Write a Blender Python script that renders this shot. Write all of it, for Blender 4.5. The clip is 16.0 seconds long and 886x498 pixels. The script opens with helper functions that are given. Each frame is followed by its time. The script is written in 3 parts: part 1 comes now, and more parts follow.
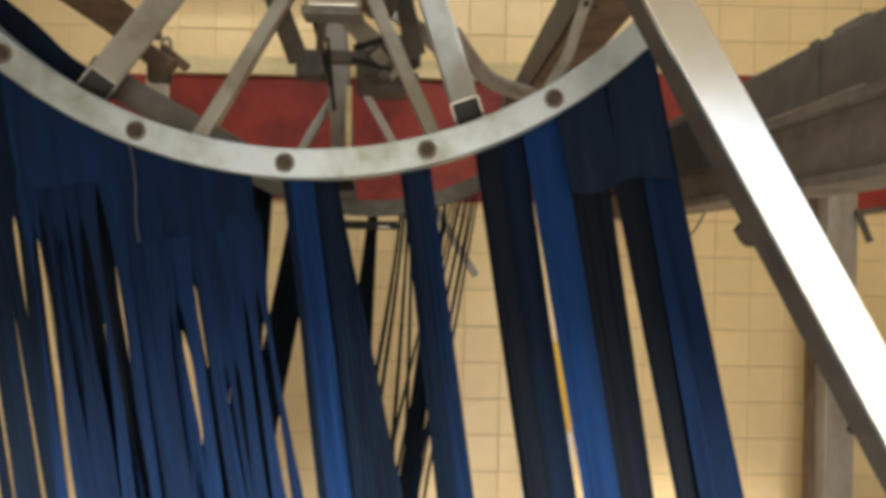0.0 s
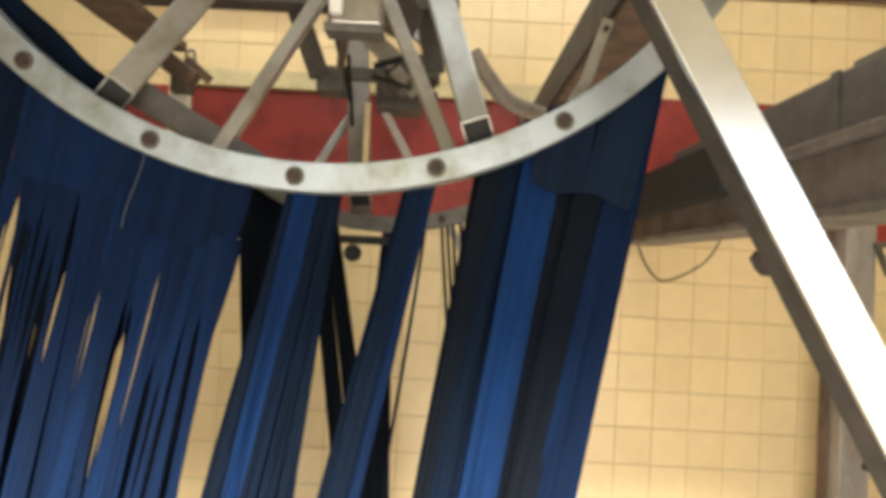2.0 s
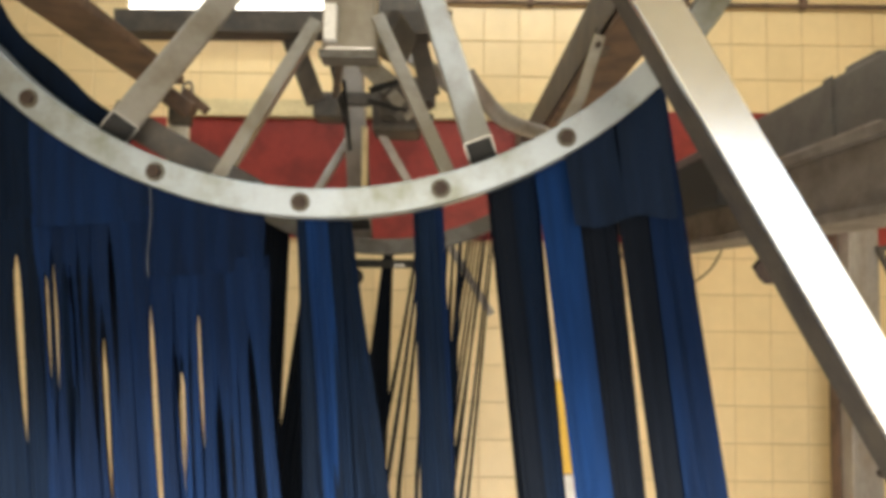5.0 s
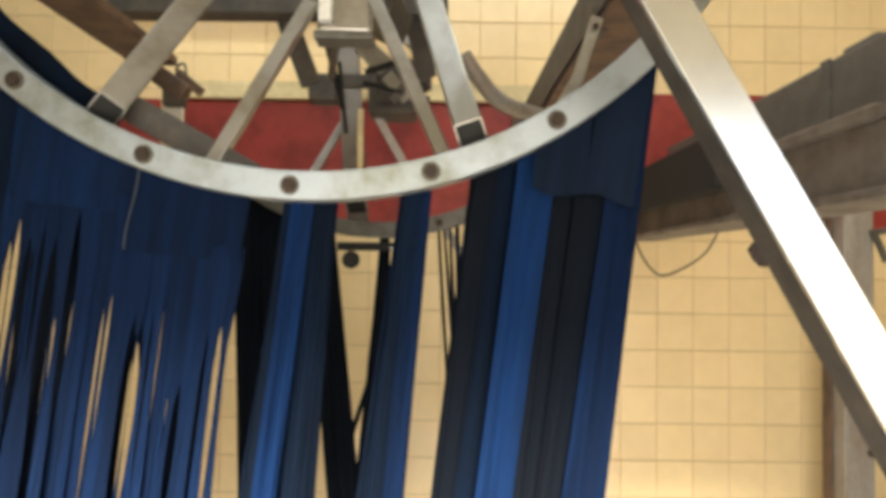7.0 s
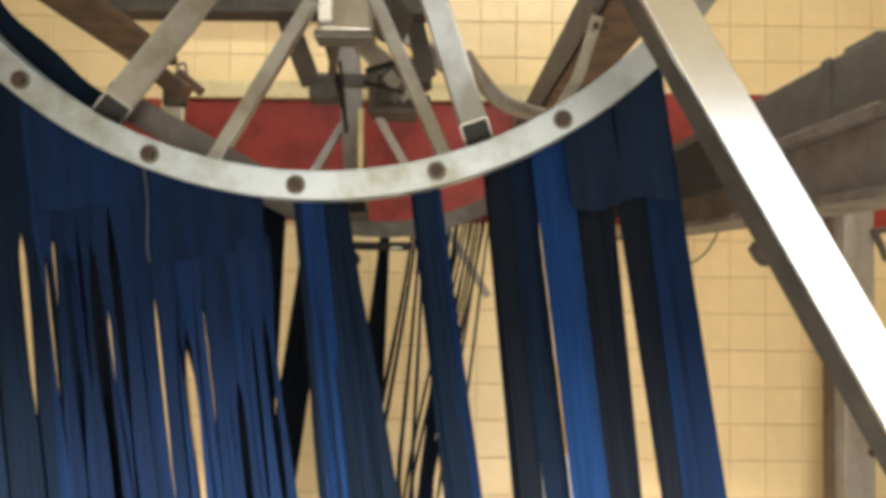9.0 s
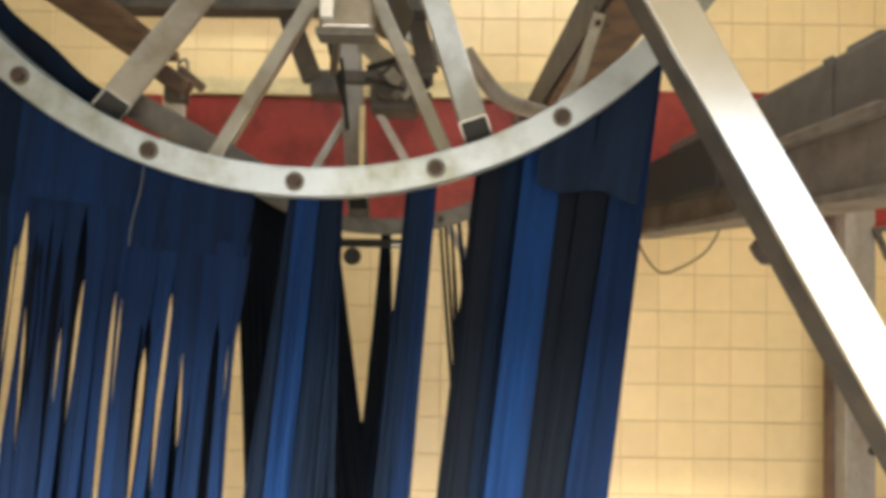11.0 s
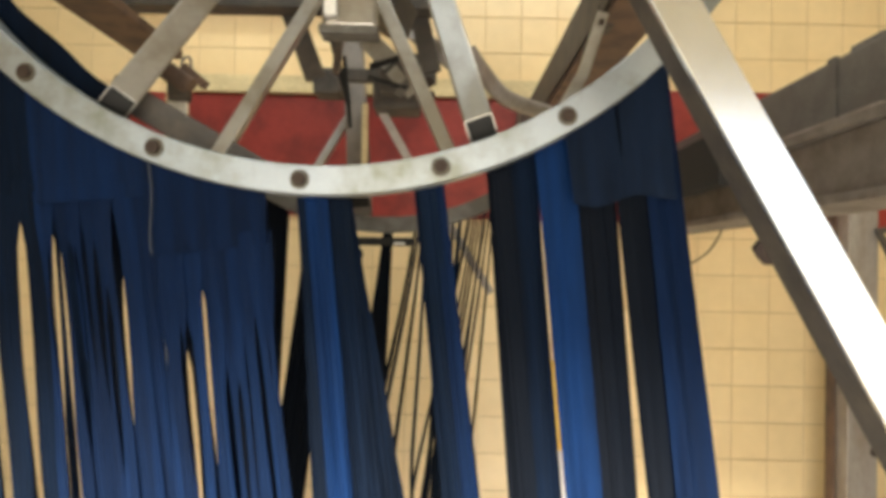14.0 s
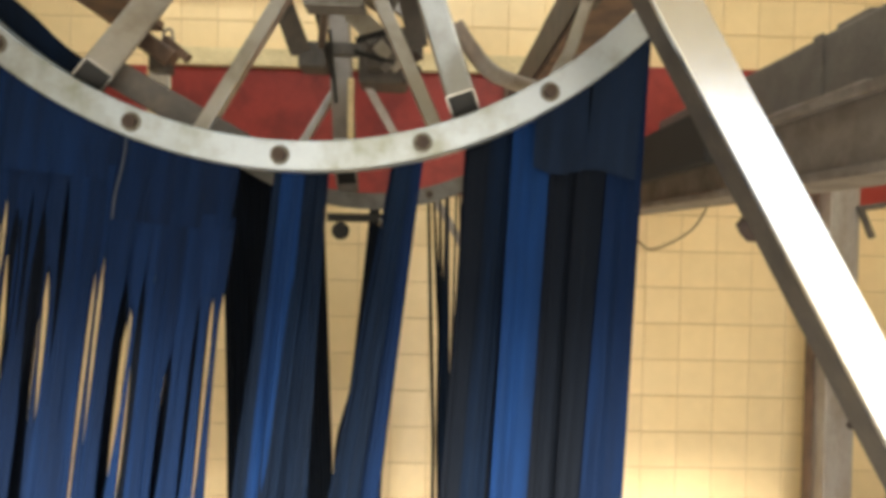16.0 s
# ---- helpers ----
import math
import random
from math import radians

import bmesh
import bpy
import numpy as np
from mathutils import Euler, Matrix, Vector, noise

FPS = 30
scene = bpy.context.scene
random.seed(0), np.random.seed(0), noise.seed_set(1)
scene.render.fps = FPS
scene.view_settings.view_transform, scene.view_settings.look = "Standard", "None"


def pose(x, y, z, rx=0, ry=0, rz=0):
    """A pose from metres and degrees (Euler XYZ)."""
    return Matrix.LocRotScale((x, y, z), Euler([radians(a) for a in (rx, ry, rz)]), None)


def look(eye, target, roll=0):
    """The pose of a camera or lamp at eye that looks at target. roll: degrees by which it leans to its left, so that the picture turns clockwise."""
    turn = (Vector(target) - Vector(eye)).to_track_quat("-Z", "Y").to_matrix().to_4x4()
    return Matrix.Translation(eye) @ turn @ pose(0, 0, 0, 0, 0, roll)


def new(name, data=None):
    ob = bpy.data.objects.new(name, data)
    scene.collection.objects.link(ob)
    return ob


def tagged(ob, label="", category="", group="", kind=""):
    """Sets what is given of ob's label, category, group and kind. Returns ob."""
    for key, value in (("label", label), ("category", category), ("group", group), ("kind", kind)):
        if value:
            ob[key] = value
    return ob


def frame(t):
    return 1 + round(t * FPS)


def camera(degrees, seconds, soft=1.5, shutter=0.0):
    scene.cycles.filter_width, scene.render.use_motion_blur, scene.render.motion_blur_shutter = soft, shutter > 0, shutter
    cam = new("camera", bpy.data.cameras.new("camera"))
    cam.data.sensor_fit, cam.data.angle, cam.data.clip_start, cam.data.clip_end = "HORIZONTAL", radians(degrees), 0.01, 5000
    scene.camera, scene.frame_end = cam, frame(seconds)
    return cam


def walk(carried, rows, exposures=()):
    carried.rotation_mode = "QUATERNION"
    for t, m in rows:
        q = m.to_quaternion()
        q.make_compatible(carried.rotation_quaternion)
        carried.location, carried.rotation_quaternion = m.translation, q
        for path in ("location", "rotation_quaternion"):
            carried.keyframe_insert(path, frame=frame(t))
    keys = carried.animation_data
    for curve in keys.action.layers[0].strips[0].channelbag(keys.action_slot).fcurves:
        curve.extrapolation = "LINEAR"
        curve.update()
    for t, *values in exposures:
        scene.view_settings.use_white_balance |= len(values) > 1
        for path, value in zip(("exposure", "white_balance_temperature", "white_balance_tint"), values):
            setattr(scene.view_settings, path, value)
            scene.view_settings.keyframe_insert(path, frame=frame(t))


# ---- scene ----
cam = camera(68.4, 16.0, soft=4.5, shutter=0.5)
EYE = (0.0, 0.0, 1.9)
# seconds, yaw, pitch, roll: a phone held in the hand, turning but not walking
TURNS = [(0.0, -1.20, 0.00, -1.03), (0.5, -1.18, -0.49, -2.02), (1.0, -0.73, -0.44, -2.69), (1.5, -0.38, 0.46, -3.23), (2.0, -0.09, 1.56, -3.06),
         (2.5, 0.03, 2.71, -2.06), (3.0, 0.15, 3.42, -1.39), (3.5, 0.25, 3.70, -0.92), (4.2, 0.22, 3.72, -0.85), (5.2, 0.12, 3.20, -0.86),
         (6.0, 0.02, 2.39, -0.88), (6.5, -0.24, 1.58, -0.78), (7.0, -0.19, 1.85, -0.84), (7.5, -0.13, 1.89, -0.84), (8.0, -0.16, 1.84, -0.85),
         (8.5, -0.17, 1.76, -0.88), (9.0, -0.15, 1.80, -0.81), (10.2, -0.11, 1.66, -0.92), (11.5, -0.07, 1.52, -1.04), (12.0, -0.06, 1.49, -1.10),
         (12.5, 0.00, 1.50, -1.20), (13.0, 0.00, 1.46, -1.18), (13.5, 0.03, 1.47, -1.24), (14.0, 0.10, 1.44, -1.30), (14.5, -0.09, 1.21, -1.18),
         (15.0, -0.64, 0.26, -1.11), (15.5, -0.98, -0.40, -1.34), (16.0, -1.08, -0.59, -1.37)]
walk(cam, [(t, pose(*EYE, 90 + p, r, w)) for t, w, p, r in TURNS], exposures=[(0.0, 1.75), (0.5, 1.93), (1.0, 2.08), (1.5, 2.19), (16.0, 2.19)])

# ---- light ----
world = bpy.data.worlds.new("world")
scene.world = world
world.use_nodes = True
sky = world.node_tree.nodes.new("ShaderNodeTexSky")
sky.sky_type, sky.sun_disc, sky.sun_elevation, sky.sun_rotation = "NISHITA", False, radians(31.5), radians(180)
world.node_tree.links.new(sky.outputs[0], world.node_tree.nodes["Background"].inputs[0])
world.node_tree.nodes["Background"].inputs[1].default_value = 0.06


def area(name, eye, target, sx, sy, power, color):
    data = bpy.data.lights.new(name, "AREA")
    data.shape, data.size, data.size_y, data.energy, data.color = "RECTANGLE", sx, sy, power, color
    ob = new(name, data)
    ob.matrix_world = look(eye, target)
    return ob


# hazy sun through an assumed, unseen entrance behind the camera, plus an added low lamp
sun_data = bpy.data.lights.new("sun", "SUN")
sun_data.energy, sun_data.angle, sun_data.color = 5.0, radians(16), (1.0, 0.90, 0.74)
sun = new("sun", sun_data)
sun.matrix_world = look((0.3, -6.0, 0.5 + 6.0 * math.tan(radians(31.5))), (0.3, 0.0, 0.5))
area("entrance_light", (0.1, -0.33, 0.6), (0.1, 3.0, 0.6), 2.2, 1.0, 5, (1.0, 0.94, 0.85))
# three unseen fill lamps added overhead to brighten the wall and the hoops
area("ceiling_fill", (0.8, 1.8, 4.38), (0.9, 2.9, 0.0), 2.4, 0.3, 10.4, (1.0, 0.98, 0.86))
area("ceiling_fill", (-1.6, 1.8, 4.38), (-1.6, 2.9, 0.0), 1.6, 0.3, 3.6, (0.88, 1.0, 1.0))
area("ceiling_fill", (-0.2, 0.5, 4.38), (-0.2, 0.6, 0.0), 1.8, 0.3, 2.4, (0.90, 1.0, 1.0))


# ---- materials ----
def material(name, color, rough=0.6, metal=0.0, second=None, scale=6.0, amount=0.5, bump=0.15, fine=90.0, per_piece=0.0, lo=0.42, hi=0.62,
             stretch=(1, 1, 1), emit=0.0, sheen=0.0, spec=0.5, speckle=1.0):
    m = bpy.data.materials.new(name)
    m.use_nodes = True
    n, l = m.node_tree.nodes, m.node_tree.links
    b = n["Principled BSDF"]
    b.inputs["Roughness"].default_value, b.inputs["Metallic"].default_value = rough, metal
    b.inputs["Specular IOR Level"].default_value = spec
    if sheen:
        b.inputs["Sheen Weight"].default_value = sheen
    co = n.new("ShaderNodeTexCoord")
    mp = n.new("ShaderNodeMapping")
    mp.inputs["Scale"].default_value = stretch
    l.new(co.outputs["Object"], mp.inputs[0])
    if per_piece:
        own = n.new("ShaderNodeObjectInfo")
        far = n.new("ShaderNodeMath")
        far.operation = "MULTIPLY"
        far.inputs[1].default_value = 40.0
        l.new(own.outputs["Random"], far.inputs[0]), l.new(far.outputs[0], mp.inputs["Location"])
    big = n.new("ShaderNodeTexNoise")
    big.inputs["Scale"].default_value, big.inputs["Detail"].default_value, big.inputs["Roughness"].default_value = scale, 6, 0.62
    small = n.new("ShaderNodeTexNoise")
    small.inputs["Scale"].default_value, small.inputs["Detail"].default_value = fine, 3
    l.new(mp.outputs[0], big.inputs[0]), l.new(mp.outputs[0], small.inputs[0])
    ramp = n.new("ShaderNodeMapRange")
    ramp.inputs[1].default_value, ramp.inputs[2].default_value = lo, hi
    ramp.inputs[3].default_value, ramp.inputs[4].default_value = 0, amount
    l.new(big.outputs[0], ramp.inputs[0])
    mix = n.new("ShaderNodeMix")
    mix.data_type = "RGBA"
    mix.inputs[6].default_value = (*color, 1)
    mix.inputs[7].default_value = (*(second or [c * 0.6 for c in color]), 1)
    l.new(ramp.outputs[0], mix.inputs[0])
    hsv = n.new("ShaderNodeHueSaturation")
    l.new(mix.outputs[2], hsv.inputs["Color"])
    grain = n.new("ShaderNodeMapRange")
    grain.inputs[1].default_value, grain.inputs[2].default_value, grain.inputs[3].default_value, grain.inputs[4].default_value = 0.3, 0.7, 1 - 0.12 * speckle, 1 + 0.1 * speckle
    l.new(small.outputs[0], grain.inputs[0])
    value = grain.outputs[0]
    if per_piece:
        info = n.new("ShaderNodeObjectInfo")
        geo = n.new("ShaderNodeNewGeometry")
        add = n.new("ShaderNodeMath")
        add.operation = "ADD"
        l.new(info.outputs["Random"], add.inputs[0]), l.new(geo.outputs["Random Per Island"], add.inputs[1])
        wrap = n.new("ShaderNodeMath")
        wrap.operation = "FRACT"
        l.new(add.outputs[0], wrap.inputs[0])
        r = n.new("ShaderNodeMapRange")
        r.inputs[3].default_value, r.inputs[4].default_value = 1 - per_piece, 1 + per_piece
        l.new(wrap.outputs[0], r.inputs[0])
        mul = n.new("ShaderNodeMath")
        mul.operation = "MULTIPLY"
        l.new(value, mul.inputs[0]), l.new(r.outputs[0], mul.inputs[1])
        value = mul.outputs[0]
    l.new(value, hsv.inputs["Value"])
    l.new(hsv.outputs[0], b.inputs["Base Color"])
    bp = n.new("ShaderNodeBump")
    bp.inputs["Strength"].default_value, bp.inputs["Distance"].default_value = bump, 0.004
    l.new(small.outputs[0], bp.inputs["Height"]), l.new(bp.outputs[0], b.inputs["Normal"])
    if emit:
        b.inputs["Emission Color"].default_value, b.inputs["Emission Strength"].default_value = (1, 0.93, 0.8, 1), emit
    return m


TILE = material("glazed_tile", (0.79, 0.625, 0.365), 0.30, second=(0.69, 0.525, 0.28), scale=1.6, amount=0.35, bump=0.02, fine=14, per_piece=0.035, speckle=0.25)
JOINT = material("tile_joint", (0.54, 0.41, 0.23), 0.9, second=(0.36, 0.26, 0.14), scale=5, fine=150)
RED = material("red_paint", (0.27, 0.028, 0.024), 0.45, second=(0.15, 0.014, 0.013), scale=5, amount=0.8, bump=0.1, per_piece=0.06)
TRIM = material("cream_paint", (0.70, 0.60, 0.36), 0.5, second=(0.42, 0.33, 0.17), scale=7, stretch=(0.4, 1, 1))
STEEL = material("galvanised_steel", (0.41, 0.405, 0.39), 0.36, 0.75, second=(0.27, 0.25, 0.21), scale=7, amount=0.85, bump=0.05, fine=120, speckle=0.3)
HOOP = material("stained_aluminium", (0.325, 0.36, 0.385), 0.42, 0.7, second=(0.150, 0.150, 0.090), scale=6, amount=0.9, bump=0.05, fine=110, lo=0.47, hi=0.70, speckle=0.3)
WHITE = material("bright_galvanised_tube", (0.84, 0.85, 0.84), 0.24, 0.85, second=(0.68, 0.68, 0.66), scale=5, amount=0.5, bump=0.03, speckle=0.2)
RUST = material("rusty_brown_steel", (0.165, 0.105, 0.075), 0.72, 0.1, second=(0.085, 0.06, 0.05), scale=9, amount=0.9, bump=0.3, fine=160)
BEAM = material("brown_grey_steel", (0.215, 0.195, 0.18), 0.7, 0.1, second=(0.13, 0.11, 0.095), scale=7, amount=0.9, bump=0.3, fine=160)
DARK = material("greasy_dark_steel", (0.060, 0.054, 0.050), 0.6, 0.1, second=(0.10, 0.085, 0.07), scale=12, amount=0.8, bump=0.25)
GREY = material("grey_steel_post", (0.34, 0.32, 0.31), 0.5, 0.3, second=(0.20, 0.16, 0.13), scale=6, amount=0.8, stretch=(1, 1, 0.3))
BOLT = material("rusty_bolt", (0.055, 0.038, 0.028), 0.7, 0.4, second=(0.04, 0.025, 0.02), scale=60, amount=0.9)
ARC = material("dull_grey_steel", (0.13, 0.126, 0.12), 0.5, 0.4, second=(0.07, 0.065, 0.055), scale=10, amount=0.8)
ARM = material("greasy_grey_steel", (0.13, 0.12, 0.11), 0.65, 0.1, second=(0.10, 0.09, 0.085), scale=9, amount=0.8, bump=0.3)
EDGE_LINE = material("pale_edge_line", (0.035, 0.045, 0.065), 0.85, scale=60, amount=0.6)
WASHER = material("stained_washer", (0.10, 0.092, 0.072), 0.6, 0.3, second=(0.10, 0.085, 0.06), scale=50, amount=0.9)
# black parts; also the painted shade inside open tube ends
HOLE = material("black_parts_and_inner_shade", (0.02, 0.02, 0.02), 0.9)
FELT = material("blue_felt", (0.0036, 0.0142, 0.051), 0.8, second=(0.0030, 0.0072, 0.0205), scale=4, amount=0.8, bump=0.5, fine=260, stretch=(6, 6, 0.5), spec=0.08, per_piece=0.20, lo=0.32, hi=0.66)
BRIGHT = material("bright_blue_felt", (0.0046, 0.0245, 0.096), 0.8, second=(0.0038, 0.0130, 0.044), scale=4, amount=0.8, bump=0.5, fine=260, stretch=(6, 6, 0.5), spec=0.08, per_piece=0.12, lo=0.36, hi=0.68)
NAVY = material("navy_felt", (0.0042, 0.0100, 0.025), 0.85, second=(0.0036, 0.0066, 0.0135), scale=4, amount=0.9, bump=0.5, fine=260, stretch=(6, 6, 0.5), spec=0.06, per_piece=0.2, lo=0.38, hi=0.62)
WORN = material("worn_grey_navy_felt", (0.0080, 0.0150, 0.033), 0.85, second=(0.0062, 0.0108, 0.022), scale=4, amount=0.8, bump=0.5, fine=260, stretch=(6, 6, 0.5), spec=0.06, per_piece=0.1)
# black felt, also given to rear layers whose darkness is shade
BLACK = material("black_and_unlit_felt", (0.0052, 0.0072, 0.0118), 0.9, second=(0.0066, 0.0084, 0.0125), scale=5, amount=0.8, bump=0.5, fine=260, stretch=(2.5, 2.5, 0.35), spec=0.02)
YELLOW = material("yellow_plastic", (0.80, 0.50, 0.03), 0.4, scale=8, amount=0.3)
PALE = material("white_plastic", (0.78, 0.78, 0.76), 0.4, scale=8, amount=0.2)
CONCRETE = material("wet_concrete", (0.30, 0.28, 0.25), 0.35, second=(0.17, 0.16, 0.14), scale=2.5, amount=0.8, bump=0.3, fine=60)
PLASTER = material("ceiling_paint", (0.62, 0.55, 0.42), 0.8, second=(0.45, 0.38, 0.27), scale=2)
GLOW = material("lamp_diffuser", (0.9, 0.88, 0.8), 0.4, emit=1.1)
CABLE = material("dusty_cable", (0.16, 0.11, 0.06), 0.7, scale=30)


# ---- mesh tools ----
def finish(name, bm, mat, parent=None, label="", smooth=False):
    bmesh.ops.recalc_face_normals(bm, faces=bm.faces)
    me = bpy.data.meshes.new(name)
    bm.to_mesh(me)
    bm.free()
    me.materials.append(mat)
    if smooth:
        for p in me.polygons:
            p.use_smooth = True
        me.set_sharp_from_angle(angle=radians(40))
    ob = new(name, me)
    ob.parent = parent
    if label:
        ob["label"] = label
    return ob


def part(name, bm, mat, parent, label="", smooth=False):
    return finish(name, bm, mat, parent, label, smooth)


def box(bm, lo, hi, bevel=0.004):
    c = bmesh.ops.create_cube(bm, size=1.0)["verts"]
    for v in c:
        v.co = Vector([lo[i] + (v.co[i] + 0.5) * (hi[i] - lo[i]) for i in range(3)])
    if bevel:
        es = list({e for v in c for e in v.link_edges})
        bmesh.ops.bevel(bm, geom=es, offset=bevel, segments=2, profile=0.6, affect="EDGES")
    return bm


def boxed(lo, hi, bevel=0.004):
    return box(bmesh.new(), lo, hi, bevel)


def axes(p, q, facing=(0, -1, 0)):
    """Frame of a bar from p to q: along it, across it and its face's normal, which turns to facing."""
    d = (Vector(q) - Vector(p)).normalized()
    f = Vector(facing)
    f = (f - d * f.dot(d)).normalized()
    return d, d.cross(f), f


def rounded(w, h, r, steps=3):
    pts = []
    for cx, cy, a0 in ((w / 2 - r, h / 2 - r, 0), (-w / 2 + r, h / 2 - r, 90), (-w / 2 + r, -h / 2 + r, 180), (w / 2 - r, -h / 2 + r, 270)):
        for i in range(steps + 1):
            a = radians(a0 + 90 * i / steps)
            pts.append((cx + r * math.cos(a), cy + r * math.sin(a)))
    return pts


def tube(p, q, w, h, wall=0.004, facing=(0, -1, 0), bm=None, bias=0.0):
    """A hollow square tube with rounded corners and open ends."""
    bm = bm or bmesh.new()
    d, s, f = axes(p, q, facing)
    rings = []
    for base, grow, cut in ((p, 0, 0), (q, 0, bias), (q, wall, bias), (p, wall, 0)):
        pts = rounded(w - 2 * grow, h - 2 * grow, max(0.006 - grow, 0.0025))
        rings.append([bm.verts.new(Vector(base) + s * a + f * b - d * (b * cut)) for a, b in pts])
    for i in range(4):
        a, b = rings[i], rings[(i + 1) % 4]
        for j in range(len(a)):
            bm.faces.new((a[j], a[(j + 1) % len(a)], b[(j + 1) % len(a)], b[j]))
    return bm


def bar(p, q, w, h, facing=(0, -1, 0), bm=None, r=0.003, bias=0.0):
    """A solid bar with eased corners."""
    bm = bm or bmesh.new()
    d, s, f = axes(p, q, facing)
    a, b = ([bm.verts.new(Vector(base) + s * x + f * y - d * (y * cut)) for x, y in rounded(w, h, r, 2)] for base, cut in ((p, 0), (q, bias)))
    for j in range(len(a)):
        bm.faces.new((a[j], a[(j + 1) % len(a)], b[(j + 1) % len(a)], b[j]))
    bm.faces.new(a), bm.faces.new(b)
    return bm


def rod(p, q, r0, r1=None, n=16, bm=None):
    bm = bm or bmesh.new()
    d, s, f = axes(p, q, (0.3, -1, 0.2))
    rings = []
    for base, r in ((p, r0), (q, r0 if r1 is None else r1)):
        rings.append([bm.verts.new(Vector(base) + (s * math.cos(2 * math.pi * i / n) + f * math.sin(2 * math.pi * i / n)) * r) for i in range(n)])
    a, b = rings
    for j in range(n):
        bm.faces.new((a[j], a[(j + 1) % n], b[(j + 1) % n], b[j]))
    bm.faces.new(a), bm.faces.new(b)
    return bm


def hose(points, r, n=8):
    """A smooth round line through the points."""
    pts = [Vector(p) for p in points]
    line = []
    for i in range(len(pts) - 1):
        a, b, c, d = pts[max(i - 1, 0)], pts[i], pts[i + 1], pts[min(i + 2, len(pts) - 1)]
        for k in range(6):
            u = k / 6
            line.append(0.5 * (2 * b + (c - a) * u + (2 * a - 5 * b + 4 * c - d) * u * u + (3 * b - a - 3 * c + d) * u ** 3))
    line.append(pts[-1])
    bm, prev = bmesh.new(), None
    for i, p in enumerate(line):
        d, s, f = axes(line[max(i - 1, 0)], line[min(i + 1, len(line) - 1)], (0.2, -1, 0.1))
        ring = [bm.verts.new(p + (s * math.cos(2 * math.pi * j / n) + f * math.sin(2 * math.pi * j / n)) * r) for j in range(n)]
        if prev:
            for j in range(n):
                bm.faces.new((prev[j], prev[(j + 1) % n], ring[(j + 1) % n], ring[j]))
        else:
            bm.faces.new(ring)
        prev = ring
    bm.faces.new(prev)
    return bm


def slab(surface, nu, nv, thick):
    """A sheet of cloth: surface(u, v) gives the place, thick its depth to the back."""
    bm = bmesh.new()
    sides = []
    for back in (0, thick):
        sides.append([[bm.verts.new(Vector(surface(i / nu, j / nv)) + Vector((0, back, 0))) for j in range(nv + 1)] for i in range(nu + 1)])
    for g in sides:
        for i in range(nu):
            for j in range(nv):
                bm.faces.new((g[i][j], g[i + 1][j], g[i + 1][j + 1], g[i][j + 1]))
    a, b = sides
    rim = [(i, 0) for i in range(nu)] + [(nu, j) for j in range(nv)] + [(i, nv) for i in range(nu, 0, -1)] + [(0, j) for j in range(nv, 0, -1)]
    for k in range(len(rim)):
        (i, j), (m, n) = rim[k], rim[(k + 1) % len(rim)]
        bm.faces.new((a[i][j], a[m][n], b[m][n], b[i][j]))
    return bm


def thing(name, x, y, z, label, category, group=""):
    ob = new(name)
    ob.empty_display_size = 0.1
    ob.matrix_world = pose(x, y, z)
    return tagged(ob, label, category, group)


def setting(name, bm, mat, label):
    return tagged(finish(name, bm, mat), label, name.split("_")[0], kind="structure")


# ---- the bay ----
WALL_Y = 3.65
setting("floor", boxed((-4.2, -0.55, -0.2), (2.95, 3.9, 0.0), 0), CONCRETE, "wet grey concrete floor of the wash bay")
setting("ceiling", boxed((-4.2, -0.55, 4.5), (2.95, 3.9, 4.7), 0), PLASTER, "cream painted ceiling of the wash bay")
wall_north = setting("wall_north", boxed((-4.2, WALL_Y, 0.0), (2.95, 3.85, 4.5), 0), JOINT, "wall of square cream glazed tiles with dark joints")
setting("wall_west", boxed((-4.2, -0.35, 0.0), (-4.0, WALL_Y, 4.5), 0), TRIM, "plain cream painted side wall")
setting("wall_east", boxed((2.75, -0.35, 0.0), (2.95, WALL_Y, 4.5), 0), TRIM, "plain cream painted side wall")
# unseen end wall; its lintel height is set to shade the upper cloth
south = bmesh.new()
for lo, hi in (((-4.2, -0.55, 0.0), (-1.7, -0.35, 4.5)), ((1.9, -0.55, 0.0), (2.95, -0.35, 4.5)), ((-1.7, -0.55, 2.64), (1.9, -0.35, 4.5))):
    box(south, lo, hi, 0)
setting("wall_south", south, TRIM, "plain cream end wall, unseen, its opening set to shape the daylight")
setting("ground", boxed((-40, -60, -0.3), (40, 40, -0.205), 0), CONCRETE, "grey concrete yard outside the bay")

# two red boards with a cream rail above
RED_LO, RED_HI = 2.162, 2.835
for x0, x1, up in ((-1.447, 0.853, 0.0), (-3.9, -1.586, 0.0), (0.859, 2.7, 0.07)):
    board = setting("trim_red_board", boxed((x0, WALL_Y - 0.03, RED_LO), (x1, WALL_Y - 0.004, RED_HI + up)), RED, "red painted fascia board fixed to the tiled wall")
setting("trim_rail", boxed((-1.429, WALL_Y - 0.06, RED_HI + 0.004), (0.610, WALL_Y - 0.004, RED_HI + 0.1)), TRIM, "cream painted rail above the red board")


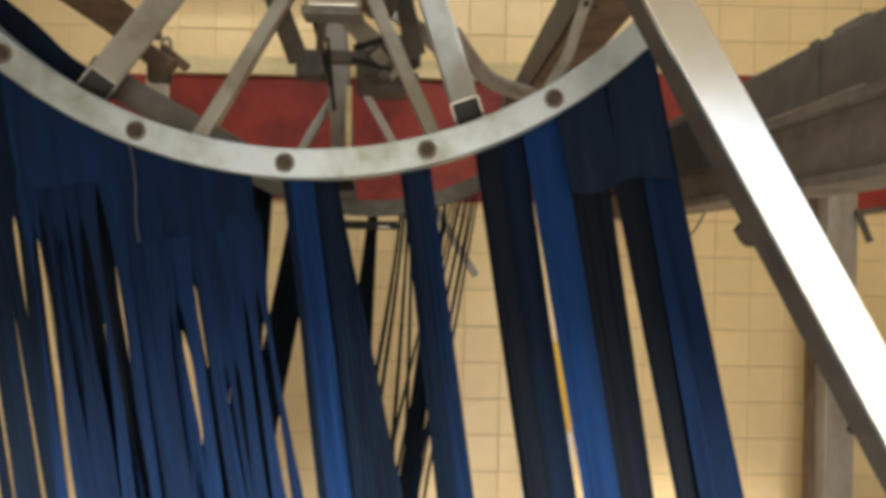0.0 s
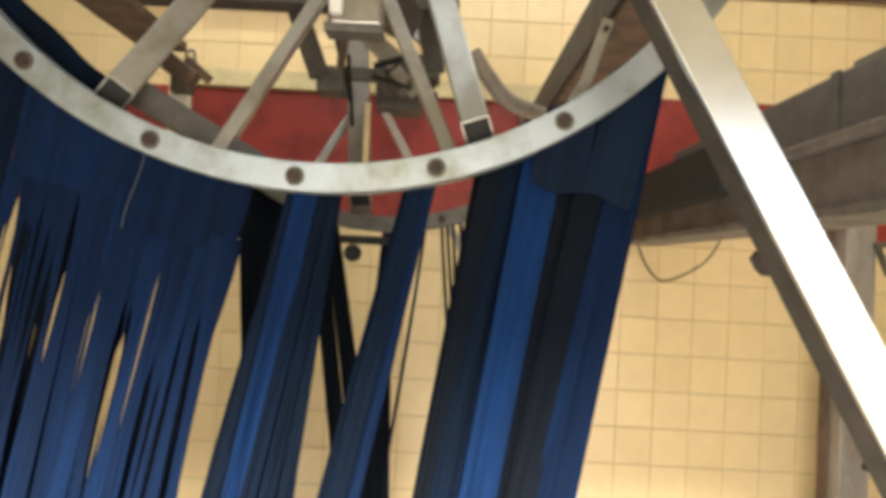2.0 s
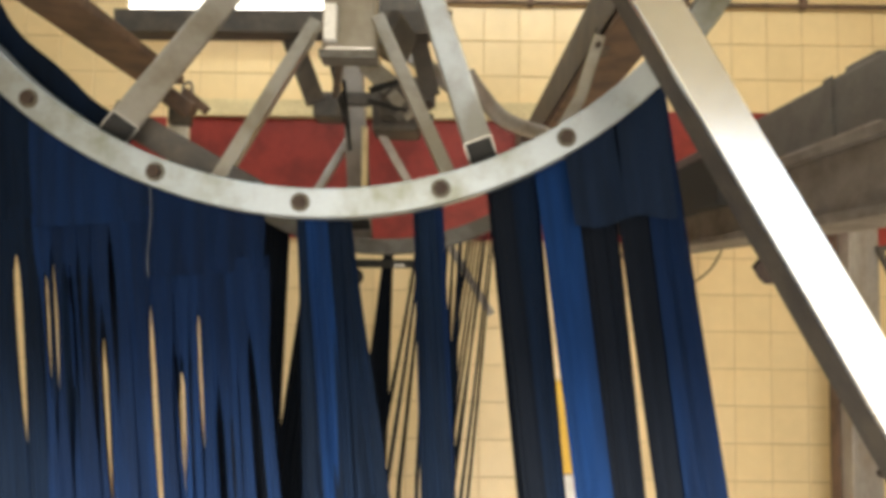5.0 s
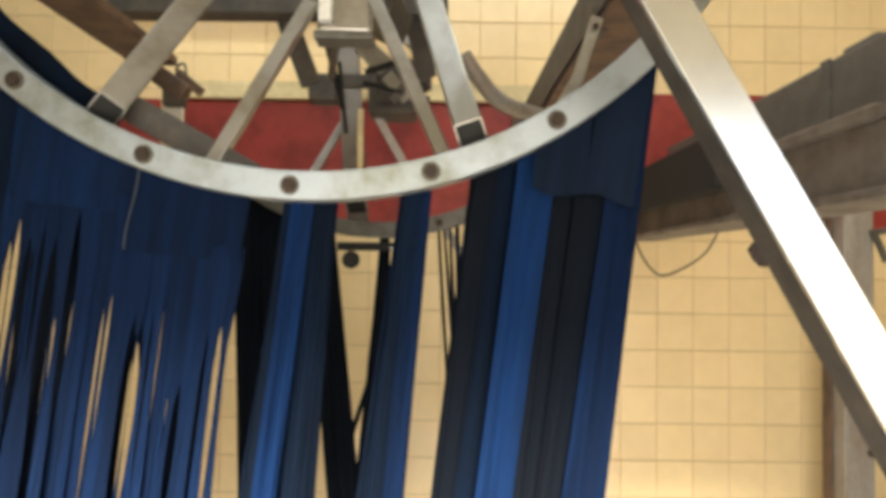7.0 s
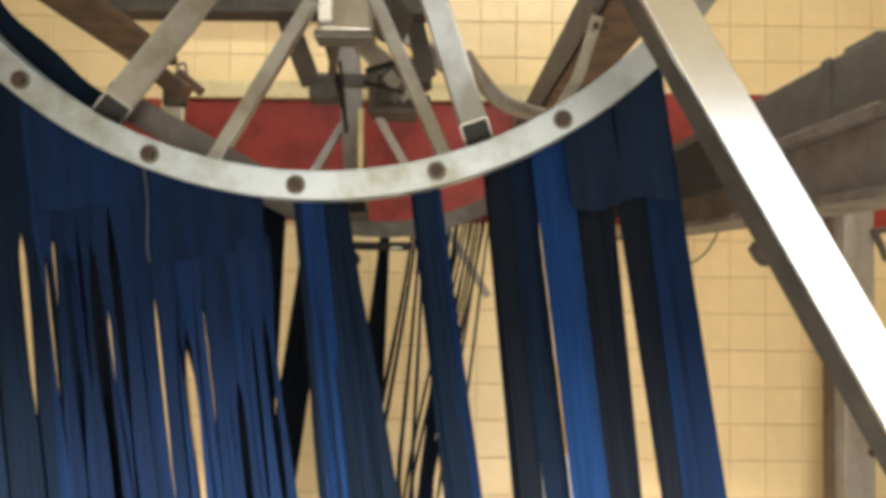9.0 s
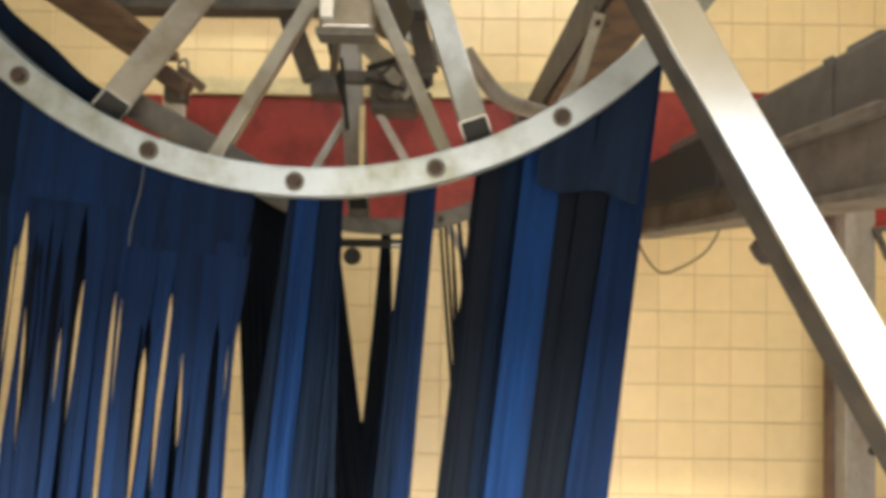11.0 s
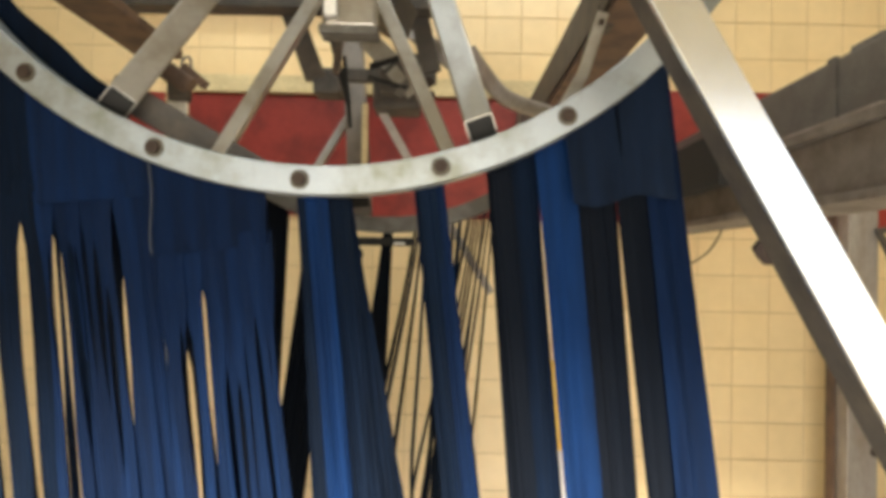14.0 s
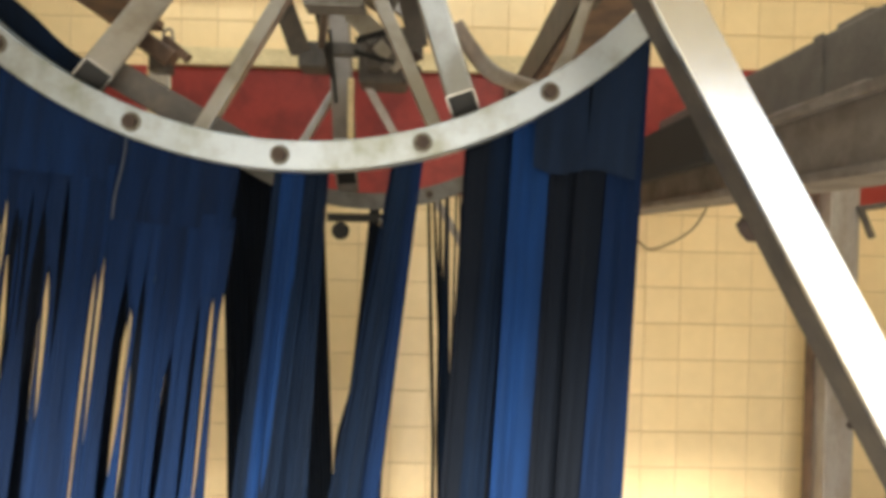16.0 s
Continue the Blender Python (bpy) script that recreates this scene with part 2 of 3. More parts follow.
# ---- the overhead frame ----
def rail(x0, x1, label, deep=True):
    """A rail that runs along the bay: a flat flange, or with deep the whole H-section."""
    bm = bmesh.new()
    mid = (x0 + x1) / 2
    box(bm, (x0, 0.75, 2.565), (x1, WALL_Y - 0.07, 2.585), 0.003)
    if deep:
        box(bm, (mid - 0.006, 0.75, 2.583), (mid + 0.006, WALL_Y - 0.07, 2.722), 0)
        box(bm, (x0, 0.75, 2.72), (x1, WALL_Y - 0.07, 2.74), 0.003)
    else:
        bm.clear()
        box(bm, (x0, 0.75, 2.565), (x1, 2.15, 2.595), 0.004)
    root = thing("overhead_rail", mid, 2.0, 2.565, label, "steel rail", "overhead rails")
    ob = part("rail_beam", bm, RUST, root)
    ob.matrix_parent_inverse = root.matrix_world.inverted()
    if not deep:
        for y in (0.82, 0.95):
            h = part("hanger", rod((mid, y, 2.59), (mid, y, 4.49), 0.012), DARK, root)
            h.matrix_parent_inverse = root.matrix_world.inverted()
        return root
    side = part("side_plate", boxed((x0 - 0.008, 0.75, 2.59), (x0 - 0.001, WALL_Y - 0.07, 2.735), 0.002), DARK, root, "black greasy side plate")
    side.matrix_parent_inverse = root.matrix_world.inverted()
    end = part("end_plate", boxed((x0 - 0.03, WALL_Y - 0.07, 2.52), (x1 + 0.03, WALL_Y - 0.004, 2.78), 0.003), RUST, root)
    end.matrix_parent_inverse = root.matrix_world.inverted()
    for y in (0.9, 1.1):
        h = part("hanger", rod((mid, y, 2.735), (mid, y, 4.49), 0.012), DARK, root)
        h.matrix_parent_inverse = root.matrix_world.inverted()
    for y in (1.75, 2.9):
        b = part("clamp", boxed((x0 - 0.012, y, 2.558), (x0 + 0.03, y + 0.07, 2.62)), DARK, root)
        b.matrix_parent_inverse = root.matrix_world.inverted()
    return root


def keep(root, *obs):
    for o in obs:
        o.matrix_parent_inverse = root.matrix_world.inverted()


left_rail = rail(-1.03, -0.885, "rusty brown overhead steel angle rail beside the hoops", False)
keep(left_rail, part("clamp_box", bar((-0.985, 2.14, 2.560), (-0.850, 2.14, 2.468), 0.062, 0.05, r=0.010), RUST, left_rail, "rusty clamp block"),
     part("clamp_foot", boxed((-0.925, 2.12, 2.425), (-0.858, 2.18, 2.492), 0.012), DARK, left_rail),
     part("clamp_lug", bar((-0.880, 2.15, 2.540), (-0.805, 2.15, 2.478), 0.030, 0.03), RUST, left_rail),
     part("hook", hose([(-0.884, 2.140, 2.530), (-0.880, 2.140, 2.562), (-0.858, 2.140, 2.568), (-0.851, 2.140, 2.525)], 0.005), BEAM, left_rail),
     part("pale_plate", boxed((-0.933, 2.150, 2.347), ((-0.868, 2.150, 2.428)[0], 2.17, (-0.919, 2.150, 2.442)[2]), 0.004), PALE, left_rail, "pale plate under the clamp"))
rail(0.415, 0.555, "rusty brown overhead steel rail with black clamps")

cross = thing("cross_beam", -0.4, 2.35, 2.9, "dark steel cross beam hung over the wheels", "steel beam")
keep(cross, part("beam", bar((-1.212, 2.350, 2.849), (0.013, 2.350, 2.858), 0.085, 0.09), DARK, cross),
     part("gusset", bar((-0.600, 2.400, 2.857), (-0.492, 2.400, 2.584), 0.075, 0.02), DARK, cross),
     part("gusset", bar((-0.123, 2.400, 2.856), (-0.061, 2.400, 2.614), 0.07, 0.02), DARK, cross))

lamp = thing("batten_lamp", -1.2, 3.3, 3.3, "lit white fluorescent batten lamp on the tiled wall", "lamp")
lo, hi = (-1.705, 3.400, 3.340), (-0.166, 3.400, 3.535)
keep(lamp, part("diffuser", boxed((lo[0], 3.38, lo[2]), (hi[0], 3.5, hi[2]), 0.02), GLOW, lamp, "glowing white diffuser"),
     part("housing", boxed((lo[0] - 0.02, 3.5, lo[2] - 0.01), (hi[0] + 0.02, 3.645, hi[2] + 0.02)), PALE, lamp))
# housings made up for the added overhead fill lamps
for x, y in ((0.8, 1.8), (-1.6, 1.8), (-0.2, 0.5)):
    b = thing("fill_housing", x, y, 4.5, "unlit white housing added over an unseen ceiling fill lamp", "lamp", "ceiling lamps")
    keep(b, part("housing", boxed((x - 0.95, y - 0.2, 4.44), (x + 0.95, y + 0.2, 4.499)), PALE, b))
conduit = thing("conduit", 0.9, 3.6, 3.5, "thin brown steel conduit along the tiled wall", "pipe")
keep(conduit, part("pipe", rod((-0.015, 3.62, 3.522), (2.74, 3.62, 3.522), 0.014), RUST, conduit),
     *[part("clip", boxed((x, 3.6, 3.522 - 0.02), (x + 0.03, 3.646, 3.522 + 0.05)), RUST, conduit) for x in (0.45, 1.3, 2.0)])

# ---- the wheels ----
HUB_X, HUB_Z, HOOP_R = -0.259, 3.026, 0.961
HOOP_Y = 1.30


def ring_place(deg, r, y):
    a = radians(deg)
    return (HUB_X + r * math.sin(a), y, HUB_Z - r * math.cos(a))


def hoop_mesh(y, width, thick, a0=-180.0, a1=180.0, n=180):
    bm = bmesh.new()
    rows = []
    e = 0.003
    section = ((HOOP_R - width / 2, thick), (HOOP_R - width / 2, e), (HOOP_R - width / 2 + e, 0), (HOOP_R + width / 2 - e, 0), (HOOP_R + width / 2, e), (HOOP_R + width / 2, thick))
    whole = a1 - a0 > 359
    for i in range(n if whole else n + 1):
        rows.append([bm.verts.new(ring_place(a0 + (a1 - a0) * i / n, r, y + d)) for r, d in section])
    if not whole:
        bm.faces.new(rows[0]), bm.faces.new(rows[-1])
    for i in range(n):
        a, b = rows[i], rows[(i + 1) % len(rows)]
        for j in range(len(section)):
            k = (j + 1) % len(section)
            bm.faces.new((a[j], b[j], b[k], a[k]))
    return bm


def wheel(name, y, spokes, bolts, label, mat, tube_width=0.060, a0=-180.0, a1=180.0, wide=0.060):
    root = thing(name, HUB_X, y + 0.35, HUB_Z, label, "frame", "curtain hoops")
    obs = [part("hoop", hoop_mesh(y, wide, 0.05, a0, a1), mat, root, "flat aluminium hoop with green-brown stains", smooth=True)]
    for a in bolts:
        p, q, o = ring_place(a, HOOP_R, y - 0.012), ring_place(a, HOOP_R, y + 0.004), ring_place(a, HOOP_R, y - 0.002)
        bm = rod(p, q, 0.0135, 0.0150, 6)
        part("bolt", bm, BOLT, obs[0])
        part("washer", rod(o, q, 0.0195, 0.021, 20), WASHER, obs[0], "stained flat washer")
    for a in spokes:
        end = Vector(ring_place(a, HOOP_R - 0.043, y + 0.018))
        hub = Vector((HUB_X + 0.03, y + 0.50, HUB_Z + 0.22))
        d = (end - hub).normalized()
        spoke = part("spoke", tube(hub + d * 0.10, end, tube_width, tube_width, 0.003, Vector(EYE) - end, bias=0.75), STEEL, root, "square steel tube with an open end")
        # black fill close behind the open end paints the shade within the spoke
        part("inner_shade", bar(hub + d * 0.11, end - d * 0.012, tube_width - 0.0072, tube_width - 0.0072, Vector(EYE) - end, bias=0.75), HOLE, spoke)
        obs.append(spoke)
    bm = rod((HUB_X, y + 0.38, HUB_Z + 0.2), (HUB_X, y + 0.64, HUB_Z + 0.2), 0.16, 0.16, 28)
    rod((HUB_X, y + 0.33, HUB_Z + 0.2), (HUB_X, y + 0.70, HUB_Z + 0.2), 0.06, 0.06, 20, bm)
    obs.append(part("hub", bm, DARK, root, smooth=True))
    keep(root, *obs)
    return root


front_wheel = wheel("hoop_frame", HOOP_Y, (-27.2, 21.1, 81.1, 141.1, 201.1, -87.2), [-38.0, -20.0, -2.1, 14.9, 31.3] + [48.4 + 18.24 * i for i in range(15)],
                    "large round aluminium hoop frame with square tube spokes and rusty bolts", HOOP)


def fold_band(a0, a1, r0, r1, r2, y):
    """A strip of cloth turned up behind the hoop, from angle a0 to a1, that runs out at the end."""
    def edge(u):
        return r1 + (r2 - r1) * max(0.0, (u - 0.72) / 0.28) + 0.004 * math.sin(17 * u)
    return slab(lambda u, v: Vector(ring_place(a0 + (a1 - a0) * u, r0 + (edge(u) - r0) * v, y + 0.006 * math.sin(9 * u))), 40, 4, 0.005)


keep(front_wheel, part("cloth_fold", fold_band(-66, -26.4, HOOP_R - 0.02, HOOP_R - 0.078, HOOP_R - 0.070, HOOP_Y + 0.055), NAVY, front_wheel, "navy felt turned up behind the hoop", smooth=True))
tie = thing("tie_bar", -0.55, 1.42, 2.1, "dull dark grey steel tie bar behind the hoop", "steel bar")
keep(tie, part("flat_bar", bar((-0.715, 1.375, 2.262), (-0.400, 1.375, 2.090), 0.060, 0.02), DARK, tie))
rear_wheel = wheel("hoop_frame", 2.72, (), (-12.0, 15.0), "far grey steel hoop arc hung behind the first hoop", ARC, 0.075, -43.0, 36.0, 0.066)

# hangers that carry the hoops from the drive block
block = thing("drive_block", HUB_X, 1.5, 2.5, "bright steel drive block with two slanting braces", "drive unit")
keep(block, part("housing", boxed((-0.298, 1.500, 2.449), ((-0.169, 1.500, 2.444)[0], 1.545, (-0.258, 1.500, 2.633)[2]), 0.01), STEEL, block),
     part("flange", boxed((-0.301, 1.480, 2.429), ((-0.164, 1.500, 2.444)[0], 1.55, (-0.250, 1.480, 2.448)[2]), 0.004), ARC, block, "dull grey flange"),
     part("bright_cap", boxed((-0.290, 1.475, 2.469), ((-0.260, 1.475, 2.469)[0], 1.5, (-0.278, 1.475, 2.555)[2]), 0.004), PALE, block),
     part("brace", bar((-0.305, 1.470, 2.504), (-0.492, 1.362, 2.097), 0.031, 0.03), STEEL, block, "pale square bar brace"),
     part("brace", bar((-0.162, 1.470, 2.516), (0.018, 1.362, 2.107), 0.031, 0.03), STEEL, block),
     part("shaft", rod((-0.241, 1.580, 2.463), (-0.258, 1.620, 3.040), 0.035), DARK, block, smooth=True),
     part("post", bar((-0.269, 1.600, 2.467), (-0.365, 2.100, 2.522), 0.02, 0.02), DARK, block),
     part("mount", bar((-0.147, 1.620, 2.563), (-0.112, 1.750, 2.550), 0.08, 0.03), DARK, block))
arm = thing("curved_arm", 0.1, 1.7, 2.4, "grey steel arm bolted beside the spoke", "steel arm")
keep(arm, part("arm_bar", hose([(0.045, 1.520, 2.407), (0.081, 1.530, 2.358), (0.144, 1.580, 2.310), (0.260, 1.700, 2.307)], 0.020, 10), GREY, arm, smooth=True))

gear = thing("gearbox", -0.3, 2.6, 2.6, "greasy dark gearbox with pale plates between the wheels", "gearbox")
keep(gear, part("casing", boxed((-0.537, 2.560, 2.570), ((-0.427, 2.560, 2.631)[0], 2.68, (-0.535, 2.560, 2.670)[2]), 0.012), DARK, gear),
     part("casing", boxed((-0.296, 2.520, 2.507), ((-0.109, 2.520, 2.671)[0], 2.70, (-0.308, 2.520, 2.729)[2]), 0.02), DARK, gear),
     part("motor", boxed((-0.262, 2.44, 2.545), (-0.176, 2.60, 2.640), 0.022), DARK, gear, smooth=True),
     part("fin", bar((-0.300, 2.43, 2.600), (-0.150, 2.43, 2.560), 0.012, 0.03), HOLE, gear),
     part("fin", bar((-0.296, 2.43, 2.640), (-0.140, 2.43, 2.690), 0.016, 0.03), HOLE, gear),
     part("cover", bar((-0.190, 2.425, 2.530), (-0.110, 2.425, 2.640), 0.030, 0.012), ARM, gear),
     part("rod", rod((-0.444, 2.45, 2.745), (-0.380, 2.47, 2.510), 0.011), HOLE, gear),
     part("rod", rod((-0.400, 2.47, 2.690), (-0.372, 2.49, 2.420), 0.008), HOLE, gear),
     part("plate", bar((-0.316, 2.450, 2.753), (-0.217, 2.450, 2.664), 0.075, 0.015), STEEL, gear),
     part("plate", bar((-0.216, 2.440, 2.633), (-0.133, 2.440, 2.543), 0.05, 0.012), STEEL, gear),
     part("column", tube((-0.427, 2.860, 2.920), (-0.357, 2.735, 2.142), 0.088, 0.088, 0.005, bias=0.8), BEAM, gear, "grey upright square tube with an open end"),
     # the column's inside is likewise shaded by a black fill
     part("inner_shade", bar((-0.426, 2.860, 2.904), (-0.361, 2.742, 2.176), 0.077, 0.077, bias=0.8), HOLE, gear),
     part("crossbar", bar((-0.570, 2.600, 2.654), (-0.048, 2.600, 2.651), 0.05, 0.04), DARK, gear),
     part("edge_strip", bar((-0.318, 2.500, 2.517), (-0.330, 2.620, 2.215), 0.022, 0.02), TRIM, gear, "yellow-green edge strip"),
     part("brace", bar((-0.434, 2.900, 2.564), (-0.601, 2.800, 2.231), 0.034, 0.03), STEEL, gear),
     part("brace", bar((-0.278, 2.620, 2.537), (-0.082, 2.700, 2.206), 0.034, 0.03), GREY, gear),
     part("side_brace", bar((-0.141, 2.500, 2.801), (0.031, 2.400, 2.641), 0.06, 0.03), GREY, gear),
     part("bolt_head", rod((-0.076, 2.500, 2.604), (-0.077, 2.550, 2.616), 0.02), BOLT, gear),
     part("bolt_head", rod((-0.070, 2.500, 2.555), (-0.072, 2.550, 2.566), 0.02), BOLT, gear))

bracket = thing("bracket", -0.35, 2.6, 2.0, "dark bracket with a black knob under the far hoop", "bracket")
keep(bracket, part("plate", bar((-0.422, 2.660, 1.991), (-0.131, 2.660, 1.992), 0.034, 0.03), HOLE, bracket),
     part("knob", rod((-0.362, 2.620, 1.936), (-0.373, 2.700, 1.937), 0.036, 0.032, 20), HOLE, bracket, "round black knob", smooth=True),
     part("reflector", boxed((-0.206, 2.620, 1.980), ((-0.161, 2.620, 1.981)[0], 2.64, (-0.206, 2.620, 1.989)[2]), 0.002), PALE, bracket),
     part("stay", bar((0.011, 3.000, 2.106), (0.216, 3.000, 1.778), 0.035, 0.02), GREY, bracket))

link = thing("link_arm", 0.35, 1.4, 2.3, "grey steel link arm with a bolt at its end", "steel arm")
keep(link, part("flat_bar", bar((0.333, 1.405, 2.456), (0.290, 1.405, 2.315), 0.026, 0.012), STEEL, link),
     part("flat_bar", bar((0.291, 1.406, 2.318), (0.252, 1.400, 2.250), 0.026, 0.012), STEEL, link),
     part("bolt", rod((0.326, 1.385, 2.430), (0.330, 1.412, 2.437), 0.007, 0.007, 6), BOLT, link))

# ---- the right-hand side ----
brace = thing("frame_brace", 0.45, 1.0, 2.0, "bright glossy galvanised square tube of the frame, slanting down", "steel tube")
keep(brace, part("tube", bar((0.298, 1.030, 2.432), (1.590, 0.855, 0.020), 0.071, 0.014, r=0.0012), WHITE, brace),
     # this dark bar stands for the bright tube's own left side in shade
     part("shade_flank", bar((0.293, 1.075, 2.445), (1.567, 0.906, 0.020), 0.060, 0.07), DARK, brace, "dark flank of the tube, its shade put in by colour"),
     part("bolt", rod((0.550, 1.130, 1.942), (0.526, 1.070, 1.934), 0.017, 0.017, 6), BOLT, brace),
     part("bolt", rod((0.554, 1.130, 1.930), (0.530, 1.070, 1.923), 0.012, 0.012, 6), BOLT, brace))

beam = thing("side_beam", 1.0, 2.4, 2.08, "rusty brown steel beam along the bay with a dark arm on it", "steel beam")
bm = boxed((0.97, 1.05, 2.075), (1.17, WALL_Y - 0.05, 2.10), 0.003)
box(bm, (1.06, 1.05, 2.098), (1.075, WALL_Y - 0.05, 2.262), 0)
box(bm, (0.97, 1.05, 2.26), (1.17, WALL_Y - 0.05, 2.285), 0.003)
keep(beam, part("rail_beam", bm, BEAM, beam),
     part("infill", boxed((1.0, 1.05, 2.10), (1.055, WALL_Y - 0.05, 2.258), 0), BEAM, beam),
     part("arm", boxed((1.235, 1.0, 2.315), (1.43, 3.56, 2.59), 0.014), ARM, beam, "dark greasy arm along the beam"),
     part("arm_rib", boxed((1.225, 1.62, 2.32), (1.236, 1.70, 2.603), 0.003), ARM, beam),
     part("arm_rib", boxed((1.225, 2.05, 2.32), (1.236, 2.10, 2.593), 0.003), ARM, beam),
     part("arm_cap", boxed((1.25, 1.45, 2.585), (1.42, 1.78, 2.622), 0.010), ARM, beam),
     part("arm_cap", boxed((1.25, 1.86, 2.585), (1.42, 2.02, 2.61), 0.008), ARM, beam),
     part("saddle", boxed((1.10, 1.3, 2.286), (1.40, 3.0, 2.314), 0.004), ARM, beam),
     part("ledge", boxed((1.0, 1.5, 2.29), (1.14, 2.25, 2.305), 0.003), GREY, beam),
     part("bearing_box", boxed((0.922, 2.2, 2.19), (0.966, 3.5, 2.385), 0.01), HOLE, beam, "black greasy bearing box"),
     part("roller", rod((0.96, 2.6, 2.31), (1.06, 2.6, 2.31), 0.045, 0.045, 18), GREY, beam, smooth=True),
     *[part("bolt", rod((1.30, 1.5 + 0.08 * i, 2.598), (1.30, 1.5 + 0.08 * i, 2.625), 0.016, 0.016, 6), DARK, beam) for i in range(4)])

post = thing("steel_post", 2.091, 3.3, 0.0, "grey steel post standing before the tiled wall", "post")
px0, px1 = 2.025, 2.176
keep(post, part("column", boxed((px0, 3.27, 0.0), (px1, 3.4, 2.24), 0.006), GREY, post),
     part("side_channel", boxed((px0 - 0.014, 3.36, 0.0), (px0 - 0.002, 3.44, 2.24), 0.004), RUST, post),
     part("base_plate", boxed((px0 - 0.08, 3.2, 0.0), (px1 + 0.08, 3.48, 0.012), 0.003), RUST, post),
     part("lever", bar((2.162, 3.250, 2.124), (2.207, 3.220, 1.972), 0.03, 0.02), DARK, post),
     part("lever", bar((2.151, 3.250, 2.118), (2.276, 3.220, 2.141), 0.03, 0.02), DARK, post),
     part("bolt", rod((px1 - 0.02, 3.25, 1.02), (px1 - 0.02, 3.275, 1.02), 0.02, 0.02, 6), BOLT, post))
cable = thing("cable", 1.25, 3.5, 1.9, "thin dusty cable drooping below the beam", "cable")
keep(cable, part("loop", hose([(1.041, 3.500, 2.092), (1.085, 3.500, 1.981), (1.177, 3.500, 1.889), (1.307, 3.500, 1.931), (1.427, 3.500, 2.019), (1.502, 3.500, 2.154)], 0.006), CABLE, cable, smooth=True))
sign = thing("wall_sign", 0.816, 3.62, 0.894, "yellow and white plastic sign on the tiled wall", "sign")
keep(sign, part("upper_panel", boxed((0.537, 3.615, 0.894), (0.799, 3.646, 1.390)), YELLOW, sign, "yellow panel"),
     part("lower_panel", boxed((0.537, 3.615, 0.401), (0.817, 3.646, 0.887)), PALE, sign, "white panel"))

# ---- the curtains ----
# seconds and degrees by which the cloth swings to the right
SWING = ((0, 11.0), (0.3, 9.2), (0.7, 5.4), (1.0, 2.2), (1.5, -4.2), (2.0, -9.6), (2.3, -9.6), (2.7, -5.6), (3.0, -2.2), (3.5, 3.6), (3.9, 7.0), (4.5, 8.4), (5.1, 6.4),
         (5.8, 1.4), (6.3, -3.8), (6.6, -6.3), (7.0, -6.6), (7.5, -4.4), (8.0, 1.4), (8.5, 6.2), (9.0, 7.9), (9.3, 7.3), (9.9, 3.2), (10.5, -3.0), (11.1, -7.8), (11.5, -8.2),
         (12.0, -5.0), (12.6, -0.6), (13.0, 2.2), (13.6, 5.4), (14.0, 6.4), (14.4, 5.9), (15.0, 2.6), (15.5, -0.9), (16.0, -2.6))
# sideways shift of the front wheel, millimetres
SHIFT = ((0, 4), (0.5, 5), (1.0, 4), (1.5, -3), (2.0, -10), (2.5, -10), (3.0, -3), (3.5, -1), (4.5, 2), (6.0, -2), (6.5, -9), (7.0, -11), (7.5, -6), (8.0, -1), (9.0, 0), (10.2, -2),
         (11.5, -5), (12.0, -4), (12.5, 0), (13.0, 2), (14.0, 1), (14.5, -3), (15.0, -7), (15.5, -8), (16.0, -9))


# the same for the tied strips in the middle, which run ahead
SWING_MID = ((0, 8), (0.5, -2), (1.0, -10), (1.5, -11.5), (2.0, -10), (2.5, -6), (3.0, -1), (3.6, 6), (4.2, 8), (4.8, 4.5), (5.4, -2), (5.9, -6), (6.5, -6.5), (7.0, -5),
             (7.5, 0), (8.0, 4), (8.5, 6.5), (9.0, 8), (9.6, 6), (10.2, 1), (10.8, -3.5), (11.4, -3.5), (11.9, -2), (12.5, 1), (12.8, 4), (13.4, 7), (13.9, 8), (14.3, 3.5),
             (14.9, -1.5), (15.2, -6), (15.6, -8), (16.0, -7))


def curve_at(table, t):
    t = min(max(t, table[0][0]), table[-1][0])
    for i in range(len(table) - 1):
        if t <= table[i + 1][0]:
            break
    (t0, a0), (t1, a1) = table[i], table[i + 1]
    tp, ap = table[max(i - 1, 0)]
    tn, an = table[min(i + 2, len(table) - 1)]
    m0 = (a1 - ap) / max(t1 - tp, 1e-6)
    m1 = (an - a0) / max(tn - t0, 1e-6)
    h, u = t1 - t0, (t - t0) / (t1 - t0)
    return (2 * u ** 3 - 3 * u * u + 1) * a0 + (u ** 3 - 2 * u * u + u) * h * m0 + (3 * u * u - 2 * u ** 3) * a1 + (u ** 3 - u * u) * h * m1


SWINGERS, STRIPS = [], []


def swing(t, mix):
    return (1 - mix) * curve_at(SWING, t) + mix * curve_at(SWING_MID, t)


def hoop_z(x, y):
    """Height of the lower hoop's middle line at x."""
    return HUB_Z - math.sqrt(max(HOOP_R ** 2 - (x - HUB_X) ** 2, 0.01))


def felt_root(x, y, z, label, lag, gain, mix):
    root = thing("cloth_curtain", x, y, z, label, "curtain", "wash curtains")
    SWINGERS.append((root, Vector((x, y, z)), lag, gain, mix))
    return root


